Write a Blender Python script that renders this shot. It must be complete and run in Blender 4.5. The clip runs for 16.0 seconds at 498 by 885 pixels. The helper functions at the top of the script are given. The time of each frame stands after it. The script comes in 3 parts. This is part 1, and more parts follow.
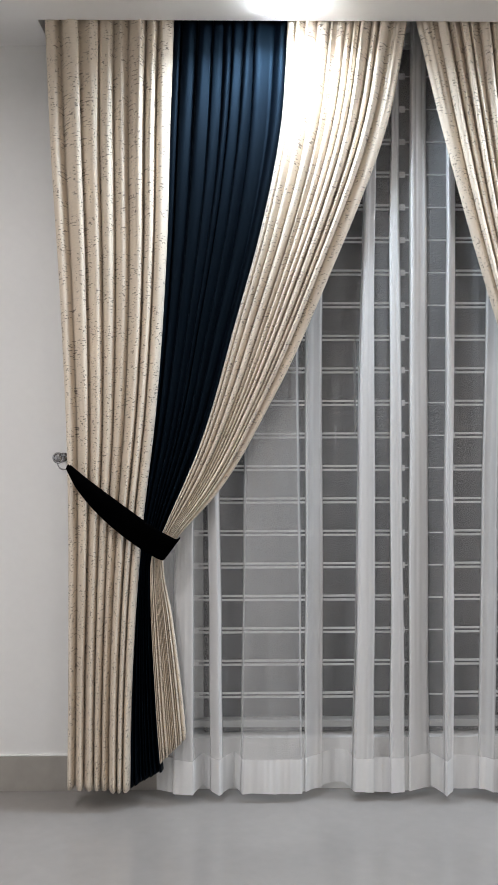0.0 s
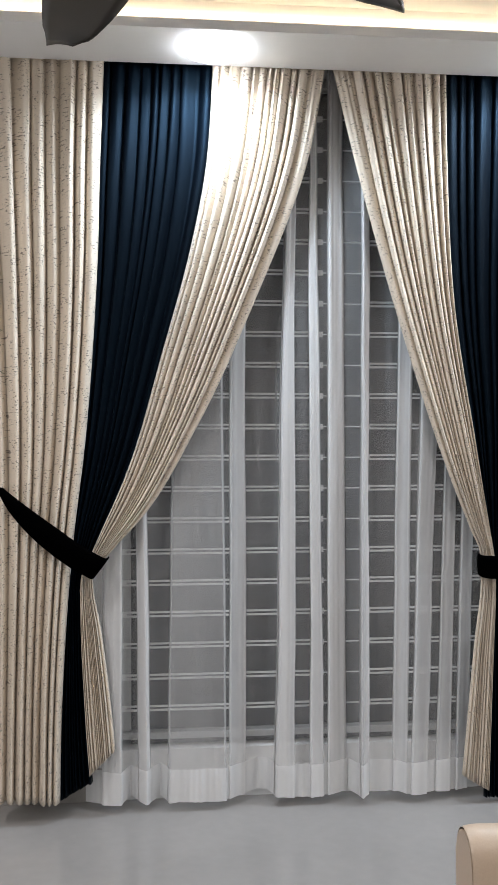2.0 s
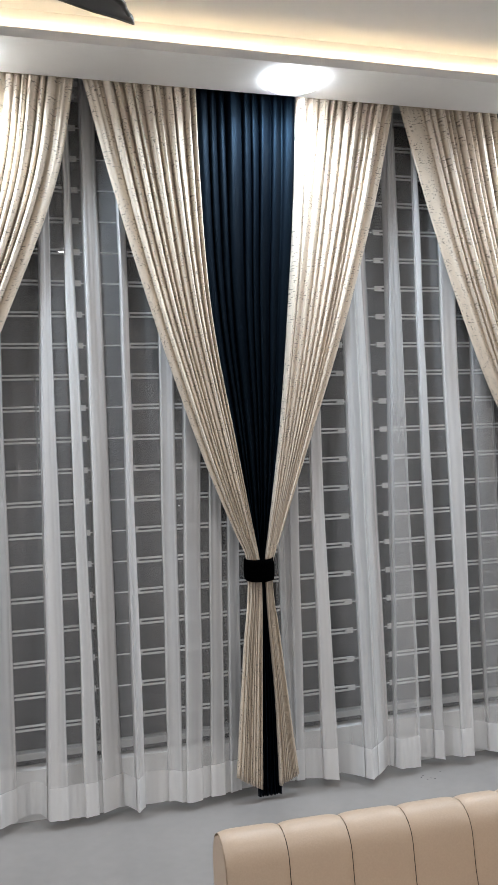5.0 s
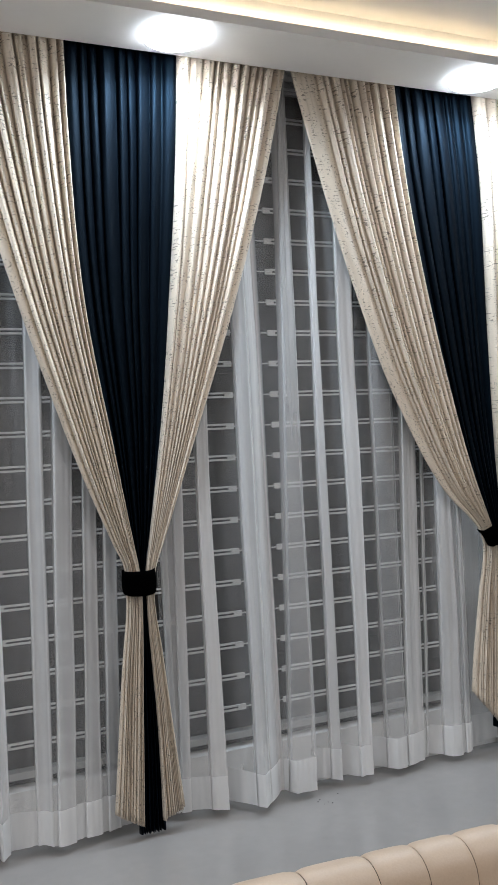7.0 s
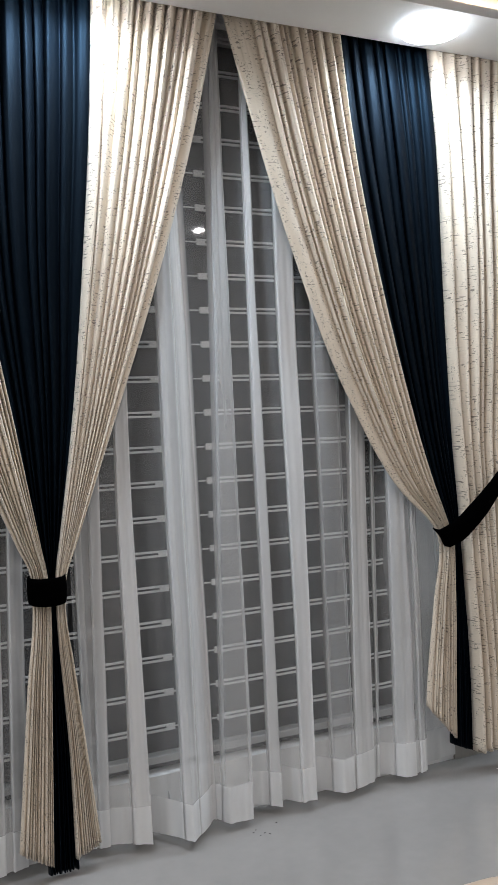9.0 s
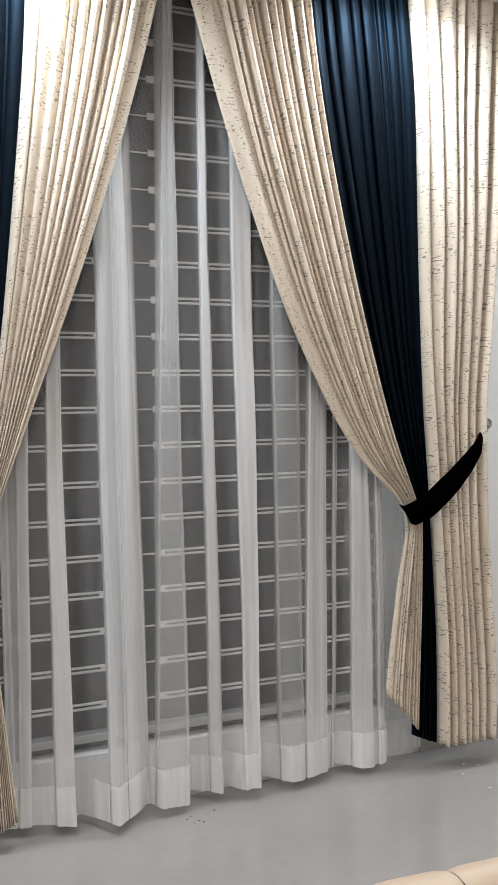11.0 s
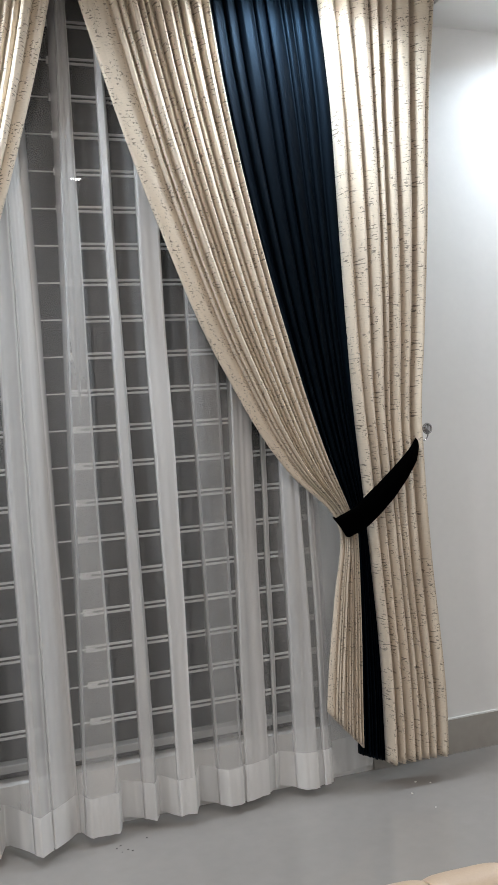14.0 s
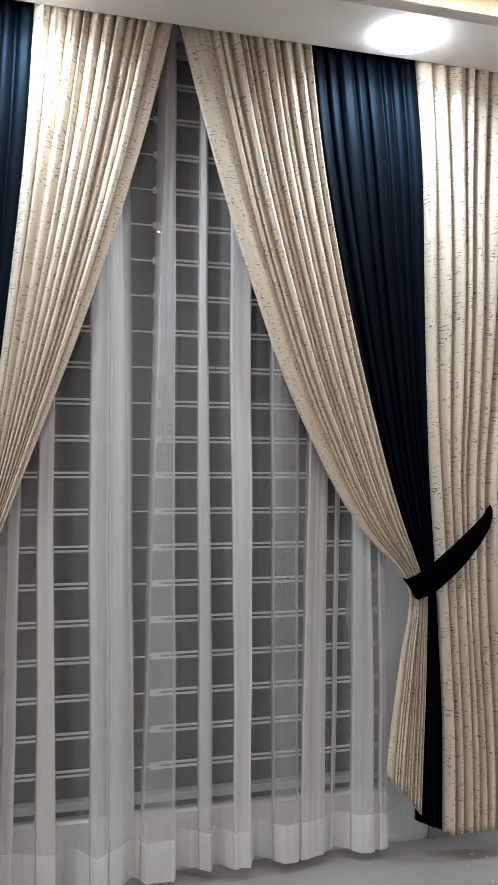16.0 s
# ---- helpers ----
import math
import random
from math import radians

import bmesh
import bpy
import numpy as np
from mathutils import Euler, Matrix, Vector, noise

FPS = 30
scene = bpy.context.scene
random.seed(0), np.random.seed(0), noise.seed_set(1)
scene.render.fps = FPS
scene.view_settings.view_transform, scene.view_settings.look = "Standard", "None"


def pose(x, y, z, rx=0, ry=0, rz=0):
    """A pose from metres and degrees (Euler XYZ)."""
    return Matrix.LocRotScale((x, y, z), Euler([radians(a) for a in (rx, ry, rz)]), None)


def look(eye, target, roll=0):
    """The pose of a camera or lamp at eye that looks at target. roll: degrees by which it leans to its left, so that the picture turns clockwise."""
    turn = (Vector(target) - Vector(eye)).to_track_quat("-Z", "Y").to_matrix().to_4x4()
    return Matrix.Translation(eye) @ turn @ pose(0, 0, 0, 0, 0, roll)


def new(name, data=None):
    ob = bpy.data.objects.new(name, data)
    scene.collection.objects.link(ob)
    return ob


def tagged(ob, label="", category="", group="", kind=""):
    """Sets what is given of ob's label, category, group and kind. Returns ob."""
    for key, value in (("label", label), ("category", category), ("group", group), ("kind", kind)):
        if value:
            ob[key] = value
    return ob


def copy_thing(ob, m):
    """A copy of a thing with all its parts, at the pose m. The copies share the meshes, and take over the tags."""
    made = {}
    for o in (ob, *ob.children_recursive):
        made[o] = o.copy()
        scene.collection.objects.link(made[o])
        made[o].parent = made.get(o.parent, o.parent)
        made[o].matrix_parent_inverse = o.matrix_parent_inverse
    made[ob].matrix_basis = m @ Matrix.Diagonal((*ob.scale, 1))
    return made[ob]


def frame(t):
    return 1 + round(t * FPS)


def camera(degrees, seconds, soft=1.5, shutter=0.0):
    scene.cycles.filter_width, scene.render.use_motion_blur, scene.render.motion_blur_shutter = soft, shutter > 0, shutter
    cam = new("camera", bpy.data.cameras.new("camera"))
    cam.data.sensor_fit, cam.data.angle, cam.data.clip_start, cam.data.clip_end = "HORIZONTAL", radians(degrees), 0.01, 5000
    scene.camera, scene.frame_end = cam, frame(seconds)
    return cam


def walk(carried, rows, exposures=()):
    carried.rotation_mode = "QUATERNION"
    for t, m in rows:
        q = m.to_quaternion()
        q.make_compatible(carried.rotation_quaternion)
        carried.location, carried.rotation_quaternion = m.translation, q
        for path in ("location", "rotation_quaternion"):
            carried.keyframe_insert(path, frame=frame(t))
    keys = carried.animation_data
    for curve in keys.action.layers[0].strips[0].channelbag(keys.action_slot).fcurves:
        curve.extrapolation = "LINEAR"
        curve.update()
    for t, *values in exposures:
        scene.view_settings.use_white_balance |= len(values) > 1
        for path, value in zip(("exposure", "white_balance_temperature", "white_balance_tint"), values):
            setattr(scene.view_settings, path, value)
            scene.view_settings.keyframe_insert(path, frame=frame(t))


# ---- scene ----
cam = camera(29.4, 16.0)
PATH = [
    (0, (0.637, -3.307, 1.285), (0.666, -1.307, 1.26), -0.1),
    (0.5, (0.638, -3.406, 1.305), (0.671, -1.406, 1.276), -0.4),
    (1, (0.601, -3.43, 1.307), (0.652, -1.43, 1.31), -0.3),
    (1.5, (0.594, -3.445, 1.318), (0.708, -1.448, 1.323), -0.2),
    (2, (0.6, -3.463, 1.326), (0.803, -1.474, 1.325), -0.1),
    (2.5, (0.608, -3.477, 1.33), (0.898, -1.498, 1.336), -0.5),
    (3, (0.615, -3.485, 1.334), (0.965, -1.516, 1.342), -0.9),
    (3.5, (0.636, -3.483, 1.335), (1.055, -1.527, 1.35), -1.5),
    (4, (0.659, -3.483, 1.338), (1.149, -1.544, 1.349), -1.9),
    (4.5, (0.686, -3.477, 1.333), (1.227, -1.551, 1.343), -2.2),
    (5, (0.709, -3.468, 1.332), (1.336, -1.569, 1.341), -2.2),
    (5.2, (0.717, -3.453, 1.328), (1.384, -1.568, 1.335), -2.1),
    (7.3, (0.872, -3.071, 1.348), (1.744, -1.272, 1.335), -2.9),
    (7.5, (0.881, -3.016, 1.339), (1.78, -1.229, 1.332), -3.2),
    (8, (0.905, -2.898, 1.338), (1.872, -1.147, 1.326), -3.3),
    (8.5, (1.0, -2.875, 1.344), (1.945, -1.113, 1.312), -2.8),
    (9, (1.148, -2.88, 1.332), (2.038, -1.089, 1.297), -2.5),
    (9.2, (1.203, -2.889, 1.314), (2.087, -1.095, 1.286), -2.2),
    (11.3, (1.576, -2.812, 1.254), (2.318, -0.956, 1.174), -0.4),
    (11.5, (1.611, -2.804, 1.256), (2.262, -0.915, 1.168), -1.3),
    (12, (1.756, -2.825, 1.245), (2.267, -0.892, 1.176), -2.1),
    (12.5, (1.904, -2.877, 1.248), (2.421, -0.947, 1.166), -2.3),
    (13, (1.965, -2.911, 1.252), (2.553, -1.001, 1.164), -3.7),
    (13.5, (1.964, -2.909, 1.258), (2.656, -1.036, 1.144), -3.7),
    (14, (1.947, -2.919, 1.266), (2.641, -1.044, 1.218), -3.6),
    (14.5, (1.941, -2.932, 1.295), (2.629, -1.054, 1.302), -2.9),
    (15, (1.917, -2.932, 1.292), (2.57, -1.041, 1.306), -2.5),
    (15.5, (1.88, -2.936, 1.281), (2.499, -1.035, 1.325), -2.3),
    (16, (1.824, -2.929, 1.269), (2.435, -1.026, 1.337), 0.1),
]
walk(cam, [(t, look(eye, target, roll)) for t, eye, target, roll in PATH],
     [(0, 0.275, 6170, 10), (2.5, 0.165, 6120, 10), (5, 0.135, 6170, 10), (8, -0.095, 6020, 9), (9, -0.065, 6170, 10), (11.5, 0.235, 6520, 11), (12.5, 0.205, 6570, 12), (13.5, -0.005, 6520, 11), (14.5, -0.085, 6420, 10), (16, -0.145, 6370, 10)])

# ---- light ----
world = bpy.data.worlds.new("night")
scene.world = world
world.use_nodes = True
world.node_tree.nodes["Background"].inputs["Color"].default_value = (0.010, 0.012, 0.018, 1)
world.node_tree.nodes["Background"].inputs["Strength"].default_value = 0.3
scene.view_settings.exposure = 0.0

ROOM_X0, ROOM_X1 = -1.75, 5.35      # side walls
WALL_Y, BACK_Y = 0.085, -5.6         # curtain wall, wall behind the camera
SOFFIT, TRAY = 2.65, 2.768           # dropped border and raised middle of the ceiling
SLOT_Y, LIP_Y = -0.13, -0.42        # front of the curtain slot, inner edge of the border
SLOT_X0, SLOT_X1 = -0.015, 3.775

COOL, WHITE, WARM = (0.765, 0.890, 1.0), (1.0, 0.948, 0.915), (1.0, 0.76, 0.46)


def lamp(name, m, watts, colour, size, spread=180, shape="DISK", size_y=0.0):
    data = bpy.data.lights.new(name, "AREA")
    data.energy, data.color, data.shape, data.size, data.spread = watts, colour, shape, size, radians(spread)
    if size_y:
        data.size_y = size_y
    ob = new(name, data)
    ob.matrix_world = m
    return ob


SPOTS = [(0.81, -0.285), (1.985, -0.285), (3.195, -0.285), (4.38, -0.285)]
for sx, sy in SPOTS:
    lamp("downlight_beam", pose(sx, sy, SOFFIT - 0.028), 12.0, COOL, 0.14, 160)
# the two at x < 0 are unseen fill lamps, added to brighten the left wall
TRAY_AND_FILL_SPOTS = [(2.1, -1.15), (3.05, -2.40), (-0.55, -1.55), (-0.4, -3.1), (1.6, -2.95), (3.95, -3.1)]
for sx, sy in TRAY_AND_FILL_SPOTS:
    # watts raised at both ends to brighten the wall beside the curtains
    lamp("tray_and_fill_beam", pose(sx, sy, TRAY - 0.012), 20.0 if sx < 0 else 24.0 if sx > 3.5 else 7.8, WHITE, 0.08, 165)
lamp("cove_tape_beam", look((1.8, LIP_Y + 0.018, SOFFIT + 0.026), (1.8, LIP_Y + 0.06, SOFFIT + 0.047)), 7.5, WARM, 6.4, 95, "RECTANGLE", 0.010)


# ---- materials ----
def material(name, colour, rough=0.5, metal=0.0, grain=0.0, grain_scale=60.0, bump=0.0, stain=0.0, stain_scale=3.0, sheen=0.0, coords="Object"):
    m = bpy.data.materials.new(name)
    m.use_nodes = True
    nt = m.node_tree
    b = nt.nodes["Principled BSDF"]
    b.inputs["Roughness"].default_value, b.inputs["Metallic"].default_value = rough, metal
    b.inputs["Sheen Weight"].default_value = sheen
    b.inputs["Base Color"].default_value = (*colour, 1)
    tc = nt.nodes.new("ShaderNodeTexCoord")
    fine = nt.nodes.new("ShaderNodeTexNoise")
    fine.inputs["Scale"].default_value, fine.inputs["Detail"].default_value = grain_scale, 5
    broad = nt.nodes.new("ShaderNodeTexNoise")
    broad.inputs["Scale"].default_value, broad.inputs["Detail"].default_value = stain_scale, 4
    for n in (fine, broad):
        nt.links.new(tc.outputs[coords], n.inputs["Vector"])
    total = None
    for n, amount in ((fine, grain), (broad, stain)):
        if amount:
            mr = nt.nodes.new("ShaderNodeMapRange")
            mr.inputs["From Min"].default_value, mr.inputs["From Max"].default_value = 0.25, 0.75
            mr.inputs["To Min"].default_value, mr.inputs["To Max"].default_value = 1 - amount, 1 + amount
            nt.links.new(n.outputs["Fac"], mr.inputs["Value"])
            if total is None:
                total = mr.outputs["Result"]
            else:
                mul = nt.nodes.new("ShaderNodeMath")
                mul.operation = "MULTIPLY"
                nt.links.new(total, mul.inputs[0])
                nt.links.new(mr.outputs["Result"], mul.inputs[1])
                total = mul.outputs[0]
    if total is not None:
        sc = nt.nodes.new("ShaderNodeVectorMath")
        sc.operation = "SCALE"
        sc.inputs[0].default_value = colour
        nt.links.new(total, sc.inputs["Scale"])
        nt.links.new(sc.outputs[0], b.inputs["Base Color"])
    if bump:
        bp = nt.nodes.new("ShaderNodeBump")
        bp.inputs["Strength"].default_value, bp.inputs["Distance"].default_value = bump, 0.002
        nt.links.new(fine.outputs["Fac"], bp.inputs["Height"])
        nt.links.new(bp.outputs[0], b.inputs["Normal"])
    return m


def glow(name, colour, strength):
    m = bpy.data.materials.new(name)
    m.use_nodes = True
    b = m.node_tree.nodes["Principled BSDF"]
    b.inputs["Base Color"].default_value = (0.8, 0.8, 0.8, 1)
    b.inputs["Emission Color"].default_value = (*colour, 1)
    b.inputs["Emission Strength"].default_value = strength
    return m


def brocade(name, colour, fleck):
    """Cream cloth with a fine slub weave and clusters of short dark cross dashes."""
    m = material(name, colour, 0.62, 0, 0.0)
    nt = m.node_tree
    b = nt.nodes["Principled BSDF"]
    b.inputs["Sheen Weight"].default_value = 0.15
    b.inputs["Specular IOR Level"].default_value = 0.35
    uv = nt.nodes.new("ShaderNodeTexCoord")

    def noise_at(sx, sy, detail, lo, hi):
        mp = nt.nodes.new("ShaderNodeMapping")
        mp.inputs["Scale"].default_value = (sx, sy, 1)
        nt.links.new(uv.outputs["UV"], mp.inputs["Vector"])
        n = nt.nodes.new("ShaderNodeTexNoise")
        n.inputs["Scale"].default_value, n.inputs["Detail"].default_value = 1.0, detail
        nt.links.new(mp.outputs[0], n.inputs["Vector"])
        r = nt.nodes.new("ShaderNodeMapRange")
        r.inputs["From Min"].default_value, r.inputs["From Max"].default_value = lo, hi
        nt.links.new(n.outputs["Fac"], r.inputs["Value"])
        return r.outputs["Result"]

    dash = noise_at(38, 190, 1.2, 0.585, 0.63)       # short cross threads
    stick = noise_at(210, 90, 1.0, 0.645, 0.70)      # short upright threads
    patch = noise_at(20, 17, 1.5, 0.44, 0.54)       # where they cluster
    slub = noise_at(30, 420, 2.0, 0.3, 0.7)
    wash = noise_at(7, 3, 2.0, 0.3, 0.7)

    def op(kind, a, c):
        n = nt.nodes.new("ShaderNodeMath")
        n.operation = kind
        for i, v in enumerate((a, c)):
            if isinstance(v, float):
                n.inputs[i].default_value = v
            else:
                nt.links.new(v, n.inputs[i])
        return n.outputs[0]

    marks = op("MULTIPLY", op("MULTIPLY", op("MAXIMUM", dash, stick), patch), 0.80)
    tone = op("ADD", 0.88, op("ADD", op("MULTIPLY", slub, 0.09), op("MULTIPLY", wash, 0.10)))
    sc = nt.nodes.new("ShaderNodeVectorMath")
    sc.operation = "SCALE"
    sc.inputs[0].default_value = colour
    nt.links.new(tone, sc.inputs["Scale"])
    mix = nt.nodes.new("ShaderNodeMix")
    mix.data_type = "RGBA"
    nt.links.new(marks, mix.inputs["Factor"])
    nt.links.new(sc.outputs[0], mix.inputs["A"])
    mix.inputs["B"].default_value = (*fleck, 1)
    nt.links.new(mix.outputs["Result"], b.inputs["Base Color"])
    bp = nt.nodes.new("ShaderNodeBump")
    bp.inputs["Strength"].default_value, bp.inputs["Distance"].default_value = 0.25, 0.001
    nt.links.new(slub, bp.inputs["Height"])
    nt.links.new(bp.outputs[0], b.inputs["Normal"])
    return m


def voile(name, colour, cover, bunched):
    """Open-weave cloth: threads that scatter and pass light, and the holes between them; the holes close where the cloth is bunched."""
    m = bpy.data.materials.new(name)
    m.use_nodes = True
    nt = m.node_tree
    nt.nodes.remove(nt.nodes["Principled BSDF"])
    out = nt.nodes["Material Output"]
    hole, front, back = (nt.nodes.new("ShaderNodeBsdf" + k) for k in ("Transparent", "Diffuse", "Translucent"))
    front.inputs["Color"].default_value = back.inputs["Color"].default_value = (*colour, 1)
    thread, cloth = nt.nodes.new("ShaderNodeMixShader"), nt.nodes.new("ShaderNodeMixShader")
    thread.inputs[0].default_value = 0.35
    nt.links.new(front.outputs[0], thread.inputs[1])
    nt.links.new(back.outputs[0], thread.inputs[2])
    tc, mp, n = nt.nodes.new("ShaderNodeTexCoord"), nt.nodes.new("ShaderNodeMapping"), nt.nodes.new("ShaderNodeTexNoise")
    mp.inputs["Scale"].default_value = (14, 14, 1.2)
    n.inputs["Scale"].default_value, n.inputs["Detail"].default_value = 1.0, 2
    r = nt.nodes.new("ShaderNodeMapRange")
    r.inputs["From Min"].default_value, r.inputs["From Max"].default_value = 0.3, 0.7
    r.inputs["To Min"].default_value, r.inputs["To Max"].default_value = cover * 0.85, cover * 1.15
    nt.links.new(tc.outputs["Object"], mp.inputs["Vector"])
    nt.links.new(mp.outputs[0], n.inputs["Vector"])
    nt.links.new(n.outputs["Fac"], r.inputs["Value"])
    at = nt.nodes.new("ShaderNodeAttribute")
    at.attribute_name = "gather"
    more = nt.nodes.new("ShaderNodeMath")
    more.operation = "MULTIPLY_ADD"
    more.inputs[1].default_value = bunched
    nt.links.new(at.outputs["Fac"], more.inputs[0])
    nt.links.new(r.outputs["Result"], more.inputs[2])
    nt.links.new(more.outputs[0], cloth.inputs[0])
    nt.links.new(hole.outputs[0], cloth.inputs[1])
    nt.links.new(thread.outputs[0], cloth.inputs[2])
    nt.links.new(cloth.outputs[0], out.inputs["Surface"])
    return m


PAINT = material("white wall paint", (0.80, 0.79, 0.77), 0.55, 0, 0.012, 40, 0.08, 0.02, 1.2)
CEILING = material("white ceiling paint", (0.80, 0.79, 0.775), 0.6, 0, 0.01, 30, 0.05, 0.015, 0.9)
FLOOR = material("polished porcelain", (0.268, 0.25, 0.234), 0.13, 0, 0.03, 22, 0.012, 0.05, 1.7)
SKIRT = material("grey skirting tile", (0.36, 0.335, 0.30), 0.3, 0, 0.05, 30, 0.05, 0.05, 4)
GROUT = material("white joint filler", (0.82, 0.81, 0.79), 0.7, 0, 0.06, 80, 0.3)
CREAM = brocade("cream flecked brocade", (0.675, 0.576, 0.456), (0.105, 0.082, 0.064))
NAVY = material("navy black satin", (0.00006, 0.0003, 0.0010), 0.56, 0, 0.12, 300, 0.1)
NAVY.node_tree.nodes["Principled BSDF"].inputs["Specular IOR Level"].default_value = 0.14
NAVY.node_tree.nodes["Principled BSDF"].inputs["Specular Tint"].default_value = (0.35, 0.65, 1.0, 1)
VELVET = material("matt black cloth", (0.0003, 0.0003, 0.00035), 0.9, 0, 0.2, 400, 0.2)
VELVET.node_tree.nodes["Principled BSDF"].inputs["Specular IOR Level"].default_value = 0.008
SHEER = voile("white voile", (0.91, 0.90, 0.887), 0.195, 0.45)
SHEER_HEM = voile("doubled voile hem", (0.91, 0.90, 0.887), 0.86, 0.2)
CHROME = material("polished chrome", (0.40, 0.40, 0.41), 0.16, 1.0, 0.05, 90)
GRILLE = material("white grille enamel", (0.66, 0.655, 0.64), 0.4, 0, 0.03, 50, 0.1)
FRAME = material("grey aluminium frame", (0.42, 0.42, 0.41), 0.4, 0.2, 0.03, 60, 0.05)
FAN = material("dark brown fan blade", (0.016, 0.013, 0.011), 0.38, 0, 0.25, 14, 0.05, 0.2, 6)
LEATHER = material("beige leatherette", (0.46, 0.352, 0.255), 0.45, 0, 0.04, 240, 0.15, 0.04, 5)
# near black: puts the shade between channels into the core's colour; also the plinth
SEAM = material("dark seam shade and plinth", (0.03, 0.022, 0.016), 0.8)
LAMP_FACE = glow("lit diffuser", (0.90, 0.95, 1.0), 30.0)
# the rim is no source: its glow stands in for the lamp's glare
GLARE_RIM = glow("rim with added glare glow", (0.90, 0.95, 1.0), 3.0)
LED = glow("warm light tape", WARM, 2.0)
DEBRIS = material("dark crumbs", (0.03, 0.025, 0.02), 0.9, 0, 0.2, 200)
CHIP = material("pale crumbs", (0.75, 0.73, 0.68), 0.8, 0, 0.1, 200)

GLASS = bpy.data.materials.new("dark window glass")
GLASS.use_nodes = True
_b = GLASS.node_tree.nodes["Principled BSDF"]
_b.inputs["Base Color"].default_value = (0.02, 0.021, 0.022, 1)
_b.inputs["Roughness"].default_value = 0.03
_b.inputs["IOR"].default_value = 1.5


# ---- mesh helpers ----
def empty(name, label, category, group="", kind="", at=(0, 0, 0)):
    ob = tagged(new(name), label, category, group, kind)
    ob.location = at
    return ob


def mesh_ob(name, verts, faces, mat, parent=None, label="", smooth=False, uvs=None):
    me = bpy.data.meshes.new(name)
    me.from_pydata([tuple(map(float, v)) for v in verts], [], faces)
    if uvs is not None:
        layer = me.uv_layers.new(name="cloth")
        for loop in me.loops:
            layer.data[loop.index].uv = uvs[loop.vertex_index]
    me.materials.append(mat)
    if smooth:
        for p in me.polygons:
            p.use_smooth = True
    me.update()
    ob = new(name, me)
    if parent is not None:
        ob.parent = parent
        ob.matrix_parent_inverse = Matrix.Translation(parent.location).inverted() if parent.type == "EMPTY" else Matrix()
    return tagged(ob, label) if label else ob


def part(name, bm, mat, parent=None, label="", smooth=False):
    me = bpy.data.meshes.new(name)
    bm.to_mesh(me)
    bm.free()
    me.materials.append(mat)
    if smooth:
        for p in me.polygons:
            p.use_smooth = True
    ob = new(name, me)
    if parent is not None:
        ob.parent = parent
        ob.matrix_parent_inverse = Matrix.Translation(parent.location).inverted() if parent.type == "EMPTY" else Matrix()
    return tagged(ob, label) if label else ob


def box_bm(x0, y0, z0, x1, y1, z1, bevel=0.0, bm=None):
    bm = bm or bmesh.new()
    r = bmesh.ops.create_cube(bm, size=1)
    bmesh.ops.scale(bm, vec=(x1 - x0, y1 - y0, z1 - z0), verts=r["verts"])
    bmesh.ops.translate(bm, vec=((x0 + x1) / 2, (y0 + y1) / 2, (z0 + z1) / 2), verts=r["verts"])
    if bevel:
        edges = list({e for v in r["verts"] for e in v.link_edges})
        bmesh.ops.bevel(bm, geom=edges, offset=bevel, segments=2, affect="EDGES", profile=0.6)
    return bm


def disc_bm(r, z0, z1, seg=40, r_in=0.0):
    """A flat round, or a ring, from z0 up to z1."""
    bm = bmesh.new()
    rings = [(r, z0), (r, z1)] + ([(r_in, z1), (r_in, z0)] if r_in else [])
    vs = [[bm.verts.new((rr * math.cos(2 * math.pi * k / seg), rr * math.sin(2 * math.pi * k / seg), z)) for k in range(seg)] for rr, z in rings]
    n = len(vs)
    for i in range(n if r_in else n - 1):
        a, c = vs[i], vs[(i + 1) % n]
        for k in range(seg):
            bm.faces.new((a[k], a[(k + 1) % seg], c[(k + 1) % seg], c[k]))
    if not r_in:
        bm.faces.new(vs[0][::-1])
        bm.faces.new(vs[1])
    bmesh.ops.recalc_face_normals(bm, faces=bm.faces)
    return bm


def torus_bm(r, t, seg=36, sides=10):
    bm = bmesh.new()
    vs = [[bm.verts.new(((r + t * math.cos(b)) * math.cos(a), (r + t * math.cos(b)) * math.sin(a), t * math.sin(b)))
           for b in (2 * math.pi * j / sides for j in range(sides))] for a in (2 * math.pi * i / seg for i in range(seg))]
    for i in range(seg):
        for j in range(sides):
            bm.faces.new((vs[i][j], vs[(i + 1) % seg][j], vs[(i + 1) % seg][(j + 1) % sides], vs[i][(j + 1) % sides]))
    return bm


def grid_faces(rows, cols):
    return [(i * cols + j, i * cols + j + 1, (i + 1) * cols + j + 1, (i + 1) * cols + j) for i in range(rows - 1) for j in range(cols - 1)]


